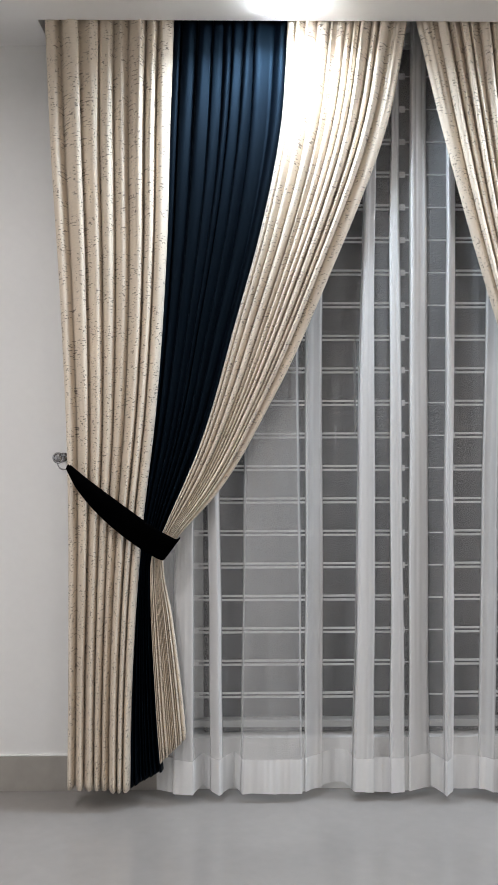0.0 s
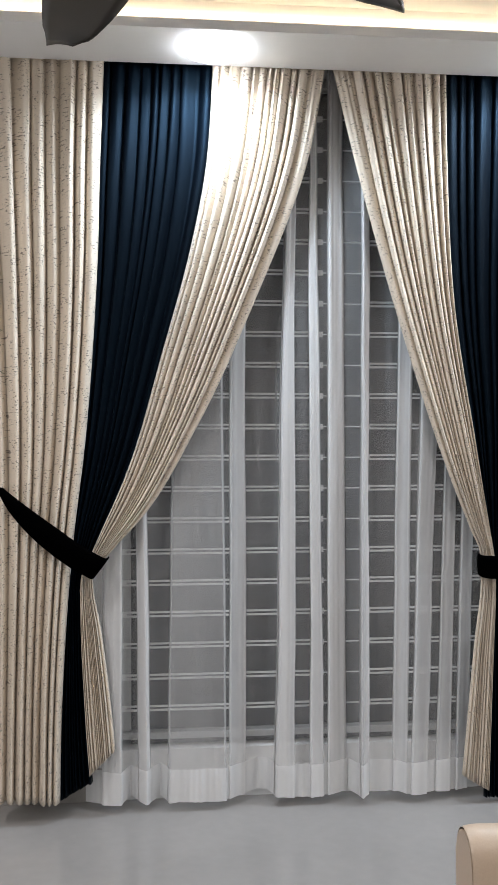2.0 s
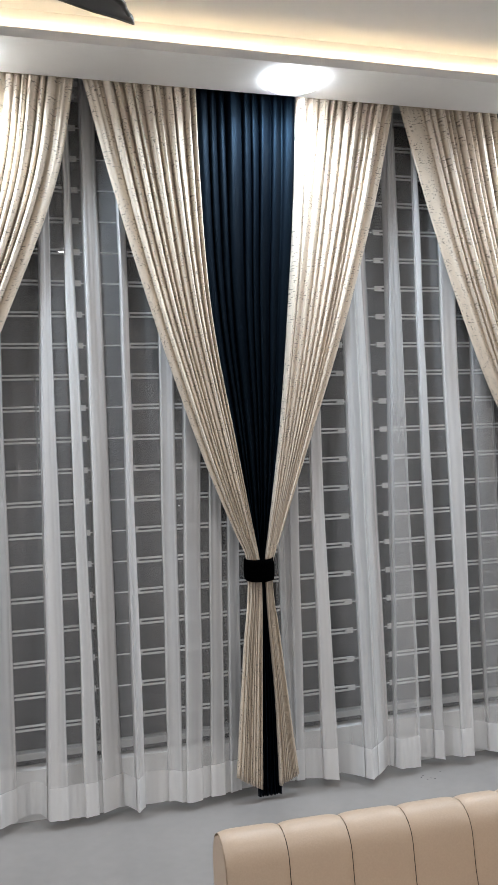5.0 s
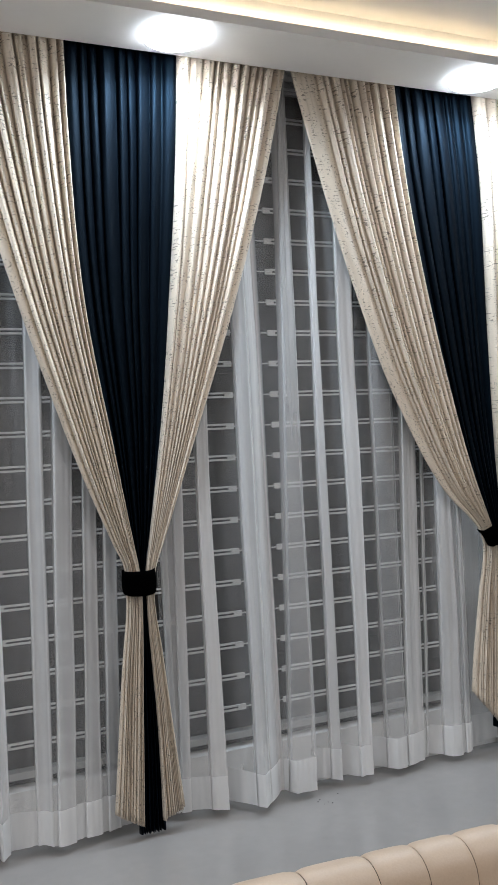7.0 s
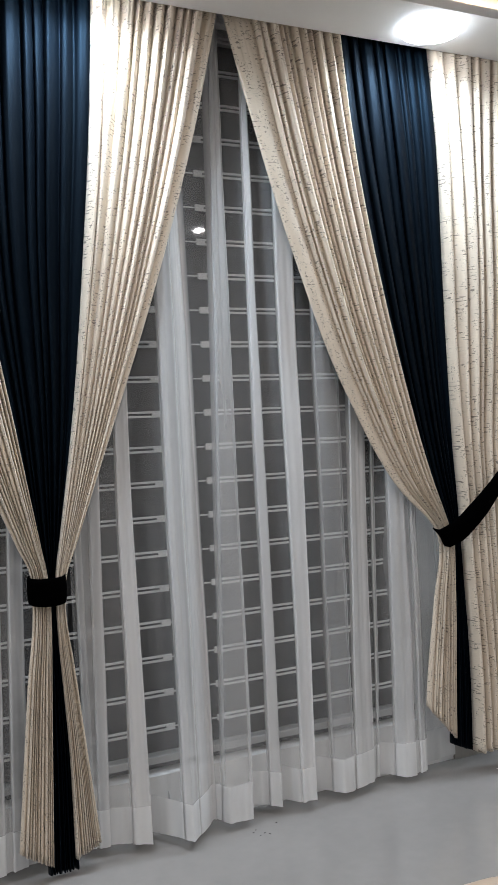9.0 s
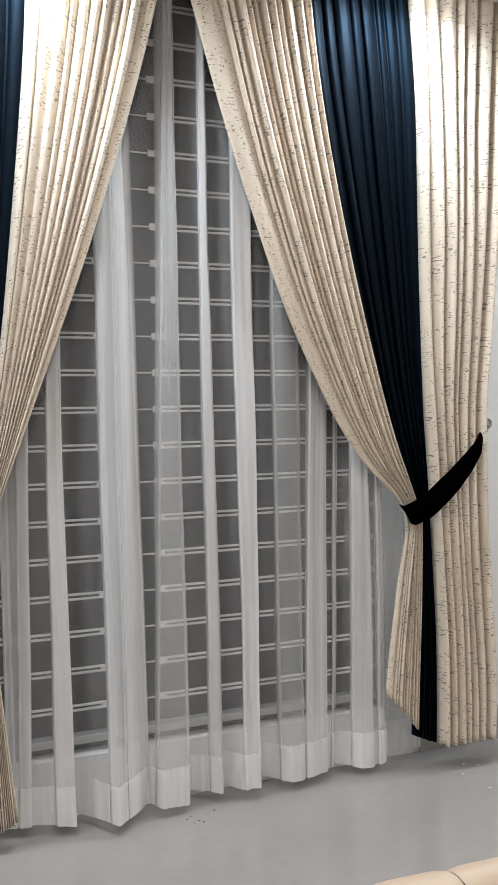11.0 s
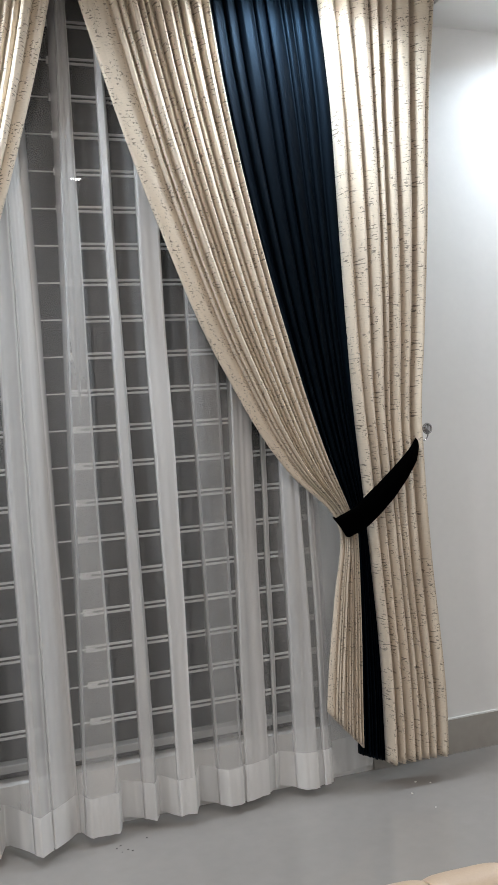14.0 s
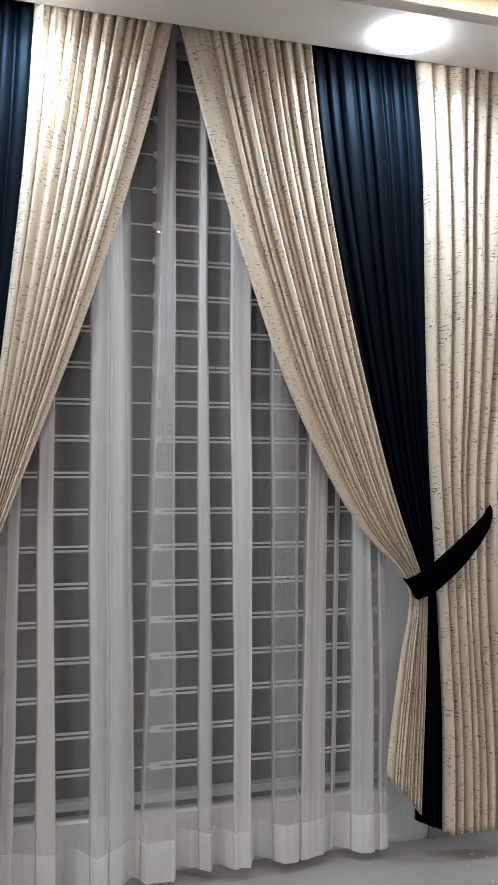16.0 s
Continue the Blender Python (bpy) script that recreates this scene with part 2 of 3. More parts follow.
def curve_at(points, z):
    """A smooth line through (z, x) pairs, given from the top down."""
    zs, xs = np.array(points)[::-1].T
    z = np.clip(z, zs[0], zs[-1])
    slope = np.gradient(xs, zs)
    for i in range(len(zs) - 1):
        d = (xs[i + 1] - xs[i]) / (zs[i + 1] - zs[i])
        for k in (i, i + 1):
            slope[k] = 0 if slope[k] * d < 0 else math.copysign(min(abs(slope[k]), 3 * abs(d)), d)
    i = np.clip(np.searchsorted(zs, z) - 1, 0, len(zs) - 2)
    h = zs[i + 1] - zs[i]
    s = (z - zs[i]) / h
    return ((2 * s**3 - 3 * s**2 + 1) * xs[i] + (s**3 - 2 * s**2 + s) * h * slope[i]
            + (3 * s**2 - 2 * s**3) * xs[i + 1] + (s**3 - s**2) * h * slope[i + 1])


# ---- the room ----
floor = part("floor", box_bm(ROOM_X0 - 0.1, BACK_Y - 0.1, -0.1, ROOM_X1 + 0.1, WALL_Y + 0.12, 0.0), FLOOR)
tagged(floor, "polished light grey porcelain floor with soft reflections", "floor", kind="structure")

WIN_X0, WIN_X1, WIN_Z0, WIN_Z1 = 0.47, 3.30, 0.182, 2.72
WALL_T = 0.24
wall = empty("wall_north", "white painted wall with a wide window opening", "wall", kind="structure")
for wx0, wx1, wz0, wz1 in ((ROOM_X0, WIN_X0, 0, 2.9), (WIN_X1, ROOM_X1, 0, 2.9), (WIN_X0, WIN_X1, 0, WIN_Z0), (WIN_X0, WIN_X1, WIN_Z1, 2.9)):
    part("wall_panel", box_bm(wx0, WALL_Y, wz0, wx1, WALL_Y + WALL_T, wz1), PAINT, wall)
# unseen walls at guessed distances, added so the room is closed to light
for nm, b in (("wall_west", (ROOM_X0 - 0.12, BACK_Y, 0, ROOM_X0, WALL_Y, 2.9)), ("wall_east", (ROOM_X1, BACK_Y, 0, ROOM_X1 + 0.12, WALL_Y, 2.9)),
              ("wall_south", (ROOM_X0 - 0.12, BACK_Y - 0.12, 0, ROOM_X1 + 0.12, BACK_Y, 2.9))):
    tagged(part(nm, box_bm(*b), PAINT), "plain white wall, unseen, added to close the room", "wall", kind="structure")

# ceiling: a dropped border with a curtain slot, a light cove, and a raised middle
bm = bmesh.new()
BORDER = 0.55
for b in ((ROOM_X0, LIP_Y + 0.06, SOFFIT, ROOM_X1, SLOT_Y, TRAY), (ROOM_X0, LIP_Y, SOFFIT, ROOM_X1, LIP_Y + 0.06, SOFFIT + 0.018),
          (ROOM_X0, SLOT_Y, SOFFIT, SLOT_X0, WALL_Y, TRAY), (SLOT_X1, SLOT_Y, SOFFIT, ROOM_X1, WALL_Y, TRAY),
          (ROOM_X0, BACK_Y, SOFFIT, ROOM_X1, BACK_Y + BORDER, TRAY),
          (ROOM_X0, BACK_Y + BORDER, SOFFIT, ROOM_X0 + BORDER, LIP_Y, TRAY), (ROOM_X1 - BORDER, BACK_Y + BORDER, SOFFIT, ROOM_X1, LIP_Y, TRAY),
          (ROOM_X0, BACK_Y, TRAY, ROOM_X1, WALL_Y, TRAY + 0.1)):
    box_bm(*b, bm=bm)
box_bm(ROOM_X0, LIP_Y - 0.004, SOFFIT - 0.001, ROOM_X1, LIP_Y + 0.012, SOFFIT + 0.031, bm=bm)
tagged(part("ceiling", bm, CEILING), "white tray ceiling with dropped border, curtain slot and cove", "ceiling", kind="structure")

tape = part("cove_light_tape", box_bm(ROOM_X0 + 0.3, LIP_Y + 0.014, SOFFIT + 0.0185, ROOM_X1 - 0.3, LIP_Y + 0.026, SOFFIT + 0.0215), LED)
tagged(tape, "warm white light tape lying on the ceiling cove ledge", "light strip")

# skirting, with its pale filler line on top
for x0, x1 in ((ROOM_X0, 0.42), (3.45, ROOM_X1)):
    sk = empty("baseboard", "grey tile skirting with a white filler line", "baseboard", kind="structure")
    n = max(1, round((x1 - x0) / 0.8))
    for k in range(n):
        a, c = x0 + (x1 - x0) * k / n, x0 + (x1 - x0) * (k + 1) / n
        part("tile", box_bm(a + 0.0008, WALL_Y - 0.010, 0.0, c - 0.0008, WALL_Y - 0.0005, 0.124, 0.0012), SKIRT, sk)
    part("filler_line", box_bm(x0, WALL_Y - 0.0085, 0.1242, x1, WALL_Y - 0.0003, 0.131, 0.002), GROUT, sk)


# ---- window and grille ----
GLASS_Y = WALL_Y + 0.075
win = empty("window_1", "wide dark night window in grey aluminium frame", "window", kind="structure")
fw = 0.05
for nm, b in (("bottom_rail", (WIN_X0, GLASS_Y - 0.05, WIN_Z0 + 0.030, WIN_X1, GLASS_Y + 0.03, WIN_Z0 + 0.056)), ("head_frame", (WIN_X0, GLASS_Y - 0.03, WIN_Z1 - fw, WIN_X1, GLASS_Y + 0.03, WIN_Z1)),
              ("side_frame", (WIN_X0, GLASS_Y - 0.028, WIN_Z0 + 0.056, WIN_X0 + fw, GLASS_Y + 0.028, WIN_Z1 - fw)), ("side_frame", (WIN_X1 - fw, GLASS_Y - 0.028, WIN_Z0 + 0.056, WIN_X1, GLASS_Y + 0.028, WIN_Z1 - fw))):
    part(nm, box_bm(*b, 0.004), FRAME, win)
for k in range(2):
    a = WIN_X0 + fw + k * (WIN_X1 - WIN_X0 - 2 * fw) / 2
    part("pane", box_bm(a, GLASS_Y - 0.004, WIN_Z0, a + (WIN_X1 - WIN_X0 - 2 * fw) / 2, GLASS_Y + 0.004, WIN_Z1 - fw), GLASS, win)

grille = empty("window_grille", "white metal grille of paired horizontal bars", "window grille")
GRILLE_Y = WALL_Y + 0.03
GAP = 0.0145


def grille_piece(name, x0, x1, half, deep, z, first):
    """One bar, plate or rod of the grille; alike pieces share a mesh."""
    key = (name, round(x1 - x0, 4))
    if key not in first:
        ob = part(name, box_bm(0, -deep, -half, x1 - x0, deep, half, min(0.0015, half * 0.4)), GRILLE, grille)
        ob.matrix_parent_inverse = Matrix()
        first[key] = ob.data
    else:
        ob = new(name, first[key])
        ob.parent = grille
    ob.location = (x0, GRILLE_Y, z)


made, row = {}, 0.3215
while row < WIN_Z1 - 0.05:
    for x0, x1 in ((WIN_X0 + 0.002, 1.250), (1.400, 2.310), (2.468, 3.285)):
        for dz in (0, GAP):
            grille_piece("bar", x0, x1, 0.0036, 0.004, row + dz, made)
        for px in (x0, x1 - 0.032):
            grille_piece("end_plate", px, px + 0.032, GAP / 2 - 0.0036, 0.0032, row + GAP / 2, made)
    for x0, x1 in ((1.250, 1.400), (2.310, 2.468), (3.285, WIN_X1 - 0.002)):
        grille_piece("rod", x0, x1, 0.0022, 0.0022, row + GAP / 2, made)
    row += 0.1173

# ---- ceiling lamps ----
def dome_bm(r, h, seg=48, rings=7):
    """A shallow frosted dome that hangs below its rim."""
    bm_ = bmesh.new()
    loops = []
    for i in range(rings):
        a = i / (rings - 1) * math.pi / 2 * 0.97
        rr, z = r * math.cos(a) ** 0.45, -h * math.sin(a) ** 0.6
        loops.append([bm_.verts.new((rr * math.cos(2 * math.pi * k / seg), rr * math.sin(2 * math.pi * k / seg), z)) for k in range(seg)])
    for a, c in zip(loops, loops[1:]):
        for k in range(seg):
            bm_.faces.new((a[k], c[k], c[(k + 1) % seg], a[(k + 1) % seg]))
    bm_.faces.new(loops[-1])
    bmesh.ops.recalc_face_normals(bm_, faces=bm_.faces)
    return bm_


def downlight(x, y, z):
    d = empty("downlight", "round white ceiling downlight with frosted diffuser, lit", "downlight", "ceiling downlights", at=(x, y, z))
    # glare round the lamp is put into a glowing ring and a deepened dome
    for nm, bm_, mat in (("glare_ring", disc_bm(0.112, -0.0025, -0.0005, 48, 0.1045), GLARE_RIM), ("diffuser", dome_bm(0.106, 0.024), LAMP_FACE)):
        ob = part(nm, bm_, mat, d, "", nm == "diffuser")
        ob.matrix_parent_inverse = Matrix()
    return d


first_light = downlight(*SPOTS[0], SOFFIT)
for sx, sy in SPOTS[1:]:
    copy_thing(first_light, pose(sx, sy, SOFFIT))
# the copies at x < 0 are unseen fixtures, added with the left fill
for sx, sy in TRAY_AND_FILL_SPOTS:
    copy_thing(first_light, pose(sx, sy, TRAY) @ Matrix.Scale(0.30, 4))


# ---- sheer curtains ----
# a fold laps the cloth over itself: its two edges at the hem, how far each leans over by the heading, and how tight it is bunched
LEFT_FOLDS = [(0.418, 0.489, 0.020, 0.003, 1.0), (0.548, 0.590, -0.020, -0.030, 0.75), (0.651, 0.865, 0.045, -0.024, -0.12), (0.875, 0.938, 0.015, 0.002, 0.30),
              (1.041, 1.111, 0.059, 0.018, 0.80), (1.172, 1.224, 0.010, -0.030, 0.85), (1.240, 1.317, 0.011, -0.023, 0.85), (1.353, 1.393, 0.020, 0.002, 1.15),
              (1.480, 1.526, 0.040, 0.040, 0.45), (1.540, 1.603, 0.090, 0.090, 0.30), (1.640, 1.697, 0.090, 0.060, 0.20), (1.720, 1.769, 0.070, 0.060, 0.30)]
RIGHT_FOLDS = [(1.960, 1.985, -0.010, -0.020, 0.40), (1.992, 2.025, 0.030, 0.040, 0.55), (2.093, 2.149, 0.000, -0.027, 0.85), (2.244, 2.300, -0.005, -0.006, 0.38),
               (2.303, 2.395, -0.006, -0.060, 0.85), (2.406, 2.508, 0.078, 0.000, -0.04), (2.596, 2.646, 0.000, -0.032, 0.55), (2.702, 2.756, -0.012, 0.006, 1.0),
               (2.842, 2.924, -0.014, -0.004, -0.08), (2.932, 3.020, 0.060, 0.031, 0.75), (3.051, 3.070, 0.050, 0.047, 0.50), (3.120, 3.190, 0.015, -0.030, 0.55), (3.209, 3.232, -0.006, -0.010, 0.35)]
# how far the hem swings out from the wall (x, y)
SWING = [(0.34, 0.02), (0.49, -0.02), (0.52, 0.03), (0.58, -0.01), (0.63, 0.04), (0.66, -0.01), (0.86, -0.01), (0.90, 0.015), (0.99, 0.05), (1.025, 0.045), (1.05, -0.005), (1.22, -0.005),
         (1.32, 0.030), (1.36, -0.026), (1.40, 0.01), (1.505, 0.0), (1.53, -0.02), (1.68, 0.0), (1.92, 0.03), (2.02, 0.01), (2.15, -0.015), (2.175, 0.035), (2.263, -0.056),
         (2.39, 0.02), (2.42, -0.015), (2.515, -0.012), (2.54, 0.042), (2.63, 0.0), (2.66, 0.035), (2.70, -0.01), (2.76, -0.01), (2.80, 0.045), (2.87, -0.01), (3.03, 0.015), (3.07, 0.04), (3.15, 0.0), (3.245, 0.0), (3.27, 0.035), (3.43, 0.04)]


def sheer_curtain(x0, x1, folds, seed):
    thing = empty("sheer_curtain", "white translucent voile curtain in soft vertical folds", "sheer curtain", "sheer curtains over the window")
    turned = random.Random(seed).sample(folds, len(folds) // 2)       # folds that are denser towards their left edge
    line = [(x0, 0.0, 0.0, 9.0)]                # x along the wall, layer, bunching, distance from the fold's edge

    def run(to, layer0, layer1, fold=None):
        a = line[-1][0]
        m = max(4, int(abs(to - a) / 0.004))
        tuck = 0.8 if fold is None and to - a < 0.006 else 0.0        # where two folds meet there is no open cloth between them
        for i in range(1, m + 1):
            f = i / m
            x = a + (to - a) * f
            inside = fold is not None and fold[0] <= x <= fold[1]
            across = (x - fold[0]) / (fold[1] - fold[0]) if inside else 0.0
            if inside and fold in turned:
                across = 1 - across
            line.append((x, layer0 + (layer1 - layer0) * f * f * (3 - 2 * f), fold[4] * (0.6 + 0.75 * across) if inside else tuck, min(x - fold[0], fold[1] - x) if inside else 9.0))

    for fold in folds:
        a, b = fold[:2]
        run(a - 0.002, 0, 0)
        run(b, 0, 0.3, fold)
        run(a, 1, 1, fold)
        run(b, 2, 2, fold)
    run(x1, 0, 0)
    xs, layers, tight, rim = np.array(line).T
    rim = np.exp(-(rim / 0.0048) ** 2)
    knots = [x0] + [v for f in folds for v in f[:2]] + [x1]
    leans = [0.0] + [v for f in folds for v in f[2:4]] + [0.0]
    lean = np.interp(xs, knots, leans)
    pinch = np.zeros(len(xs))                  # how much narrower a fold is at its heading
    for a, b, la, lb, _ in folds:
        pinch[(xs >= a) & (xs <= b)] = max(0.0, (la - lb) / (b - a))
    sx, sy = np.array(SWING).T
    swing = np.interp(xs, sx, sy)
    top, hem, foot = 2.70, 0.150, 0.032

    def sheet(zs):
        verts, dense = [], []
        for z in zs:
            low = 1 - (z - foot) / (top - foot)
            for x, layer, sw, g, ed, ln, pn in zip(xs, layers, swing, tight, rim, lean, pinch):
                sway = 0.010 * noise.noise((x * 3.0, z * 0.9, seed)) * (4 * low * (1 - low)) + 0.0035 * noise.noise((x * 11, z * 2.3, seed + 3))
                y = min(0.060, -0.008 + 1.75 * (sw - 0.010) * (0.2 + 0.8 * low)) - 0.006 * layer
                y += 0.006 * noise.noise((x * 17, z * 1.1, seed + 9)) + 0.004 * noise.noise((x * 60, z * 0.7, seed + 5))
                drop = 0.010 * noise.noise((x * 9, 0, seed)) if z < 0.14 else 0
                verts.append((x + ln * (1 - low) + sway, y, z + drop))
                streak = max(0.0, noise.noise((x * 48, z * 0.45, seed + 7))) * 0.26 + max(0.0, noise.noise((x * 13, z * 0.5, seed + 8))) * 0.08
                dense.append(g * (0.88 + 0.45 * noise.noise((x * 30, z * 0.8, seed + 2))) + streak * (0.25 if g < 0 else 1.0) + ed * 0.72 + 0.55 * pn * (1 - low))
        return verts, dense

    for nm, zs, mat in (("cloth", np.linspace(top, hem, 44), SHEER), ("hem", np.linspace(hem, foot, 5), SHEER_HEM)):
        verts, dense = sheet(zs)
        ob = mesh_ob(nm, verts, grid_faces(len(zs), len(xs)), mat, thing, "doubled opaque white hem" if nm == "hem" else "", True)
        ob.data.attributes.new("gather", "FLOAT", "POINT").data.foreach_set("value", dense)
    return thing


sheer_curtain(0.36, 1.93, LEFT_FOLDS, 5)
sheer_curtain(1.945, 3.43, RIGHT_FOLDS, 8)


# ---- drapes ----
def drape(parent, name, mat, left, right, folds, seed, foot, top=2.70, depth=(0.038, 0.022, 0.021), tie=0.88, base=-0.085, wide=None, heading=0.008, label=""):
    """A width of gathered cloth between two edge lines. depth: of the folds at the top, the tie and the foot; foot: height of the hem at the left and right; wide: share of flat leading edge (left, right)."""
    rng = random.Random(seed)
    widths = [math.exp(rng.uniform(-0.42, 0.32)) for _ in range(folds)]
    deep = [min(1.25, 0.45 + 0.5 * w) * rng.uniform(0.75, 1.15) for w in widths]
    side = rng.choice((-1, 1))                  # the folds of one width all lie over to the same side
    lean = [side * rng.uniform(0.16, 0.48) for _ in range(folds)]
    round_ = [rng.uniform(0.42, 0.8) for _ in range(folds)]
    if wide and wide[0]:
        widths[0], deep[0], lean[0] = wide[0], 0.42, 0.0
    if wide and wide[1]:
        widths[-1], deep[-1], lean[-1] = wide[1], 0.42, 0.0
    ends = np.cumsum([0] + widths) / sum(widths)
    per = 14
    us, ps, ds, ls = [], [], [], []
    for i in range(folds):
        for j in range(per):
            s = j / per
            w = ends[i + 1] - ends[i]
            p = abs(math.sin(math.pi * s)) ** round_[i]
            us.append(ends[i] + w * s)
            ls.append(lean[i] * w * p * (0 if i in (0, folds - 1) else 1))
            ps.append(p)
            ds.append(deep[i])
    us.append(1.0), ps.append(0.0), ds.append(deep[-1]), ls.append(0.0)
    zs = np.concatenate([np.linspace(top, 1.15, 44), np.linspace(1.13, 0.72, 26), np.linspace(0.70, 0.0, 28)])
    verts, uvs = [], []
    full = 1.9
    zt = lambda z: max(0.0, min(1.0, (top - z) / (top - tie)))
    width_top = curve_at(right, 2.65) - curve_at(left, 2.65)
    for z in zs:
        a, b = curve_at(left, z), curve_at(right, z)
        if z > tie:
            s = zt(z)
            dep = depth[0] + (depth[1] - depth[0]) * s
            y0 = base + 0.012 * s
        else:
            s = (tie - z) / tie
            dep = depth[1] + (depth[2] - depth[1]) * min(1, s * 1.4)
            y0 = base + 0.012 - 0.004 * s
        for u, p, d, lap in zip(us, ps, ds, ls):
            h = foot[0] + (foot[1] - foot[0]) * u
            zz = h + (z) * (top - h) / top                       # the sheet is stretched to its own hem
            a2, b2 = curve_at(left, zz), curve_at(right, zz)
            wob = 0.03 * noise.noise((u * folds * 0.7, zz * 1.1, seed)) + 0.010 * noise.noise((u * folds * 1.9, zz * 3.0, seed))
            uu = min(1, max(0, u + lap * (0.75 + 0.9 * noise.noise((u * folds * 0.4, zz * 0.9, seed + 6))) + wob / folds * (4 * u * (1 - u)) * 2.2))
            tape = heading * max(0, (zz - 2.25) / 0.4) * (0.5 + 0.5 * math.sin(u * folds * 11.3 + 2.5 * noise.noise((u * folds * 1.3, zz, seed + 2))))   # small gathers under the heading
            fade = 0.6 + 0.45 * noise.noise((u * folds * 0.5, zz * 0.9, seed + 4))
            verts.append((a2 + (b2 - a2) * uu, y0 - dep * p * d * (0.75 + 0.5 * fade) + 0.006 * noise.noise((u * 6, zz * 1.6, seed + 1)) - tape, zz))
            uvs.append((u * width_top * full + seed * 1.37, zz))
    ob = mesh_ob(name, verts, grid_faces(len(zs), len(us)), mat, parent, label, True, uvs)
    sol = ob.modifiers.new("thickness", "SOLIDIFY")
    sol.thickness, sol.offset = 0.0016, 1.0
    return ob


L_OUT = [(2.70, -0.002), (2.16, 0.020), (1.78, 0.043), (1.22, 0.066), (0.84, 0.070), (0.0, 0.064)]
L_CB = [(2.70, 0.432), (2.35, 0.418), (1.92, 0.404), (1.31, 0.360), (0.99, 0.321), (0.65, 0.293), (0.36, 0.279), (0.0, 0.272)]
L_BC = [(2.70, 0.818), (2.29, 0.789), (1.97, 0.725), (1.65, 0.637), (1.22, 0.510), (0.95, 0.393), (0.85, 0.351), (0.78, 0.347), (0.36, 0.363), (0.0, 0.389)]
L_IN = [(2.70, 1.227), (2.35, 1.163), (1.84, 0.971), (1.38, 0.759), (1.06, 0.566), (0.92, 0.440), (0.85, 0.391), (0.65, 0.422), (0.28, 0.465), (0.0, 0.483)]
C_L = [(2.70, 1.244), (2.28, 1.347), (1.65, 1.531), (1.17, 1.696), (1.0, 1.766), (0.92, 1.799), (0.83, 1.803), (0.58, 1.776), (0.0, 1.719)]
C_CB = [(2.70, 1.665), (2.36, 1.670), (1.82, 1.699), (1.32, 1.778), (1.0, 1.831), (0.91, 1.846), (0.83, 1.852), (0.47, 1.840), (0.0, 1.824)]
C_BC = [(2.70, 2.067), (2.27, 2.044), (1.82, 2.002), (1.35, 1.948), (1.0, 1.893), (0.91, 1.878), (0.83, 1.875), (0.36, 1.896), (0.0, 1.899)]
C_R = [(2.70, 2.494), (2.31, 2.398), (1.78, 2.235), (1.31, 2.062), (1.0, 1.944), (0.91, 1.910), (0.82, 1.900), (0.63, 1.921), (0.0, 1.988)]
R_IN = [(2.70, 2.499), (2.42, 2.575), (1.91, 2.735), (1.42, 2.932), (1.07, 3.145), (0.93, 3.280), (0.86, 3.300), (0.68, 3.269), (0.28, 3.214), (0.0, 3.201)]
R_CB = [(2.70, 2.935), (2.38, 2.974), (2.08, 3.025), (1.52, 3.152), (1.12, 3.270), (0.95, 3.333), (0.86, 3.359), (0.61, 3.355), (0.15, 3.335), (0.0, 3.330)]
R_BC = [(2.70, 3.326), (2.32, 3.355), (1.95, 3.363), (1.35, 3.376), (0.86, 3.406), (0.36, 3.425), (0.0, 3.420)]
R_OUT = [(2.70, 3.765), (2.31, 3.722), (1.92, 3.691), (1.53, 3.653), (1.19, 3.620), (0.77, 3.624), (0.23, 3.647), (0.0, 3.639)]


def edge(line, dx):
    return [(z, x + dx) for z, x in line]


left_drape = empty("curtain", "cream flecked curtain with navy black centre panel, swept to one side", "curtain", "drapes over the window")
drape(left_drape, "outer_panel", CREAM, L_OUT, edge(L_CB, 0.004), 8, 11, (0.080, 0.065), depth=(0.044, 0.050, 0.056))
drape(left_drape, "dark_panel", NAVY, edge(L_CB, -0.012), edge(L_BC, 0.010), 9, 12, (0.055, 0.125), base=-0.068, depth=(0.020, 0.015, 0.020), heading=0.002, label="navy black satin panel")
drape(left_drape, "inner_panel", CREAM, L_BC, L_IN, 12, 13, (0.150, 0.238), wide=(0, 1.7))

mid_drape = empty("curtain", "cream flecked curtain with navy black centre panel, gathered at its middle", "curtain", "drapes over the window")
drape(mid_drape, "outer_panel", CREAM, C_L, edge(C_CB, 0.003), 11, 21, (0.105, 0.046), wide=(1.9, 0))
drape(mid_drape, "dark_panel", NAVY, edge(C_CB, -0.010), edge(C_BC, 0.010), 9, 22, (0.018, 0.018), base=-0.072, depth=(0.020, 0.015, 0.020), heading=0.002, label="navy black satin panel")
drape(mid_drape, "inner_panel", CREAM, edge(C_BC, -0.003), C_R, 11, 23, (0.052, 0.085), wide=(0, 1.3))

right_drape = empty("curtain", "cream flecked curtain with navy black centre panel, swept to one side", "curtain", "drapes over the window")
drape(right_drape, "inner_panel", CREAM, R_IN, R_CB, 12, 31, (0.288, 0.150), wide=(3.0, 0))
drape(right_drape, "dark_panel", NAVY, edge(R_CB, -0.010), edge(R_BC, 0.012), 9, 32, (0.128, 0.080), base=-0.068, depth=(0.020, 0.015, 0.020), heading=0.002, label="navy black satin panel")
drape(right_drape, "outer_panel", CREAM, edge(R_BC, -0.004), R_OUT, 8, 33, (0.088, 0.088), depth=(0.044, 0.050, 0.056))


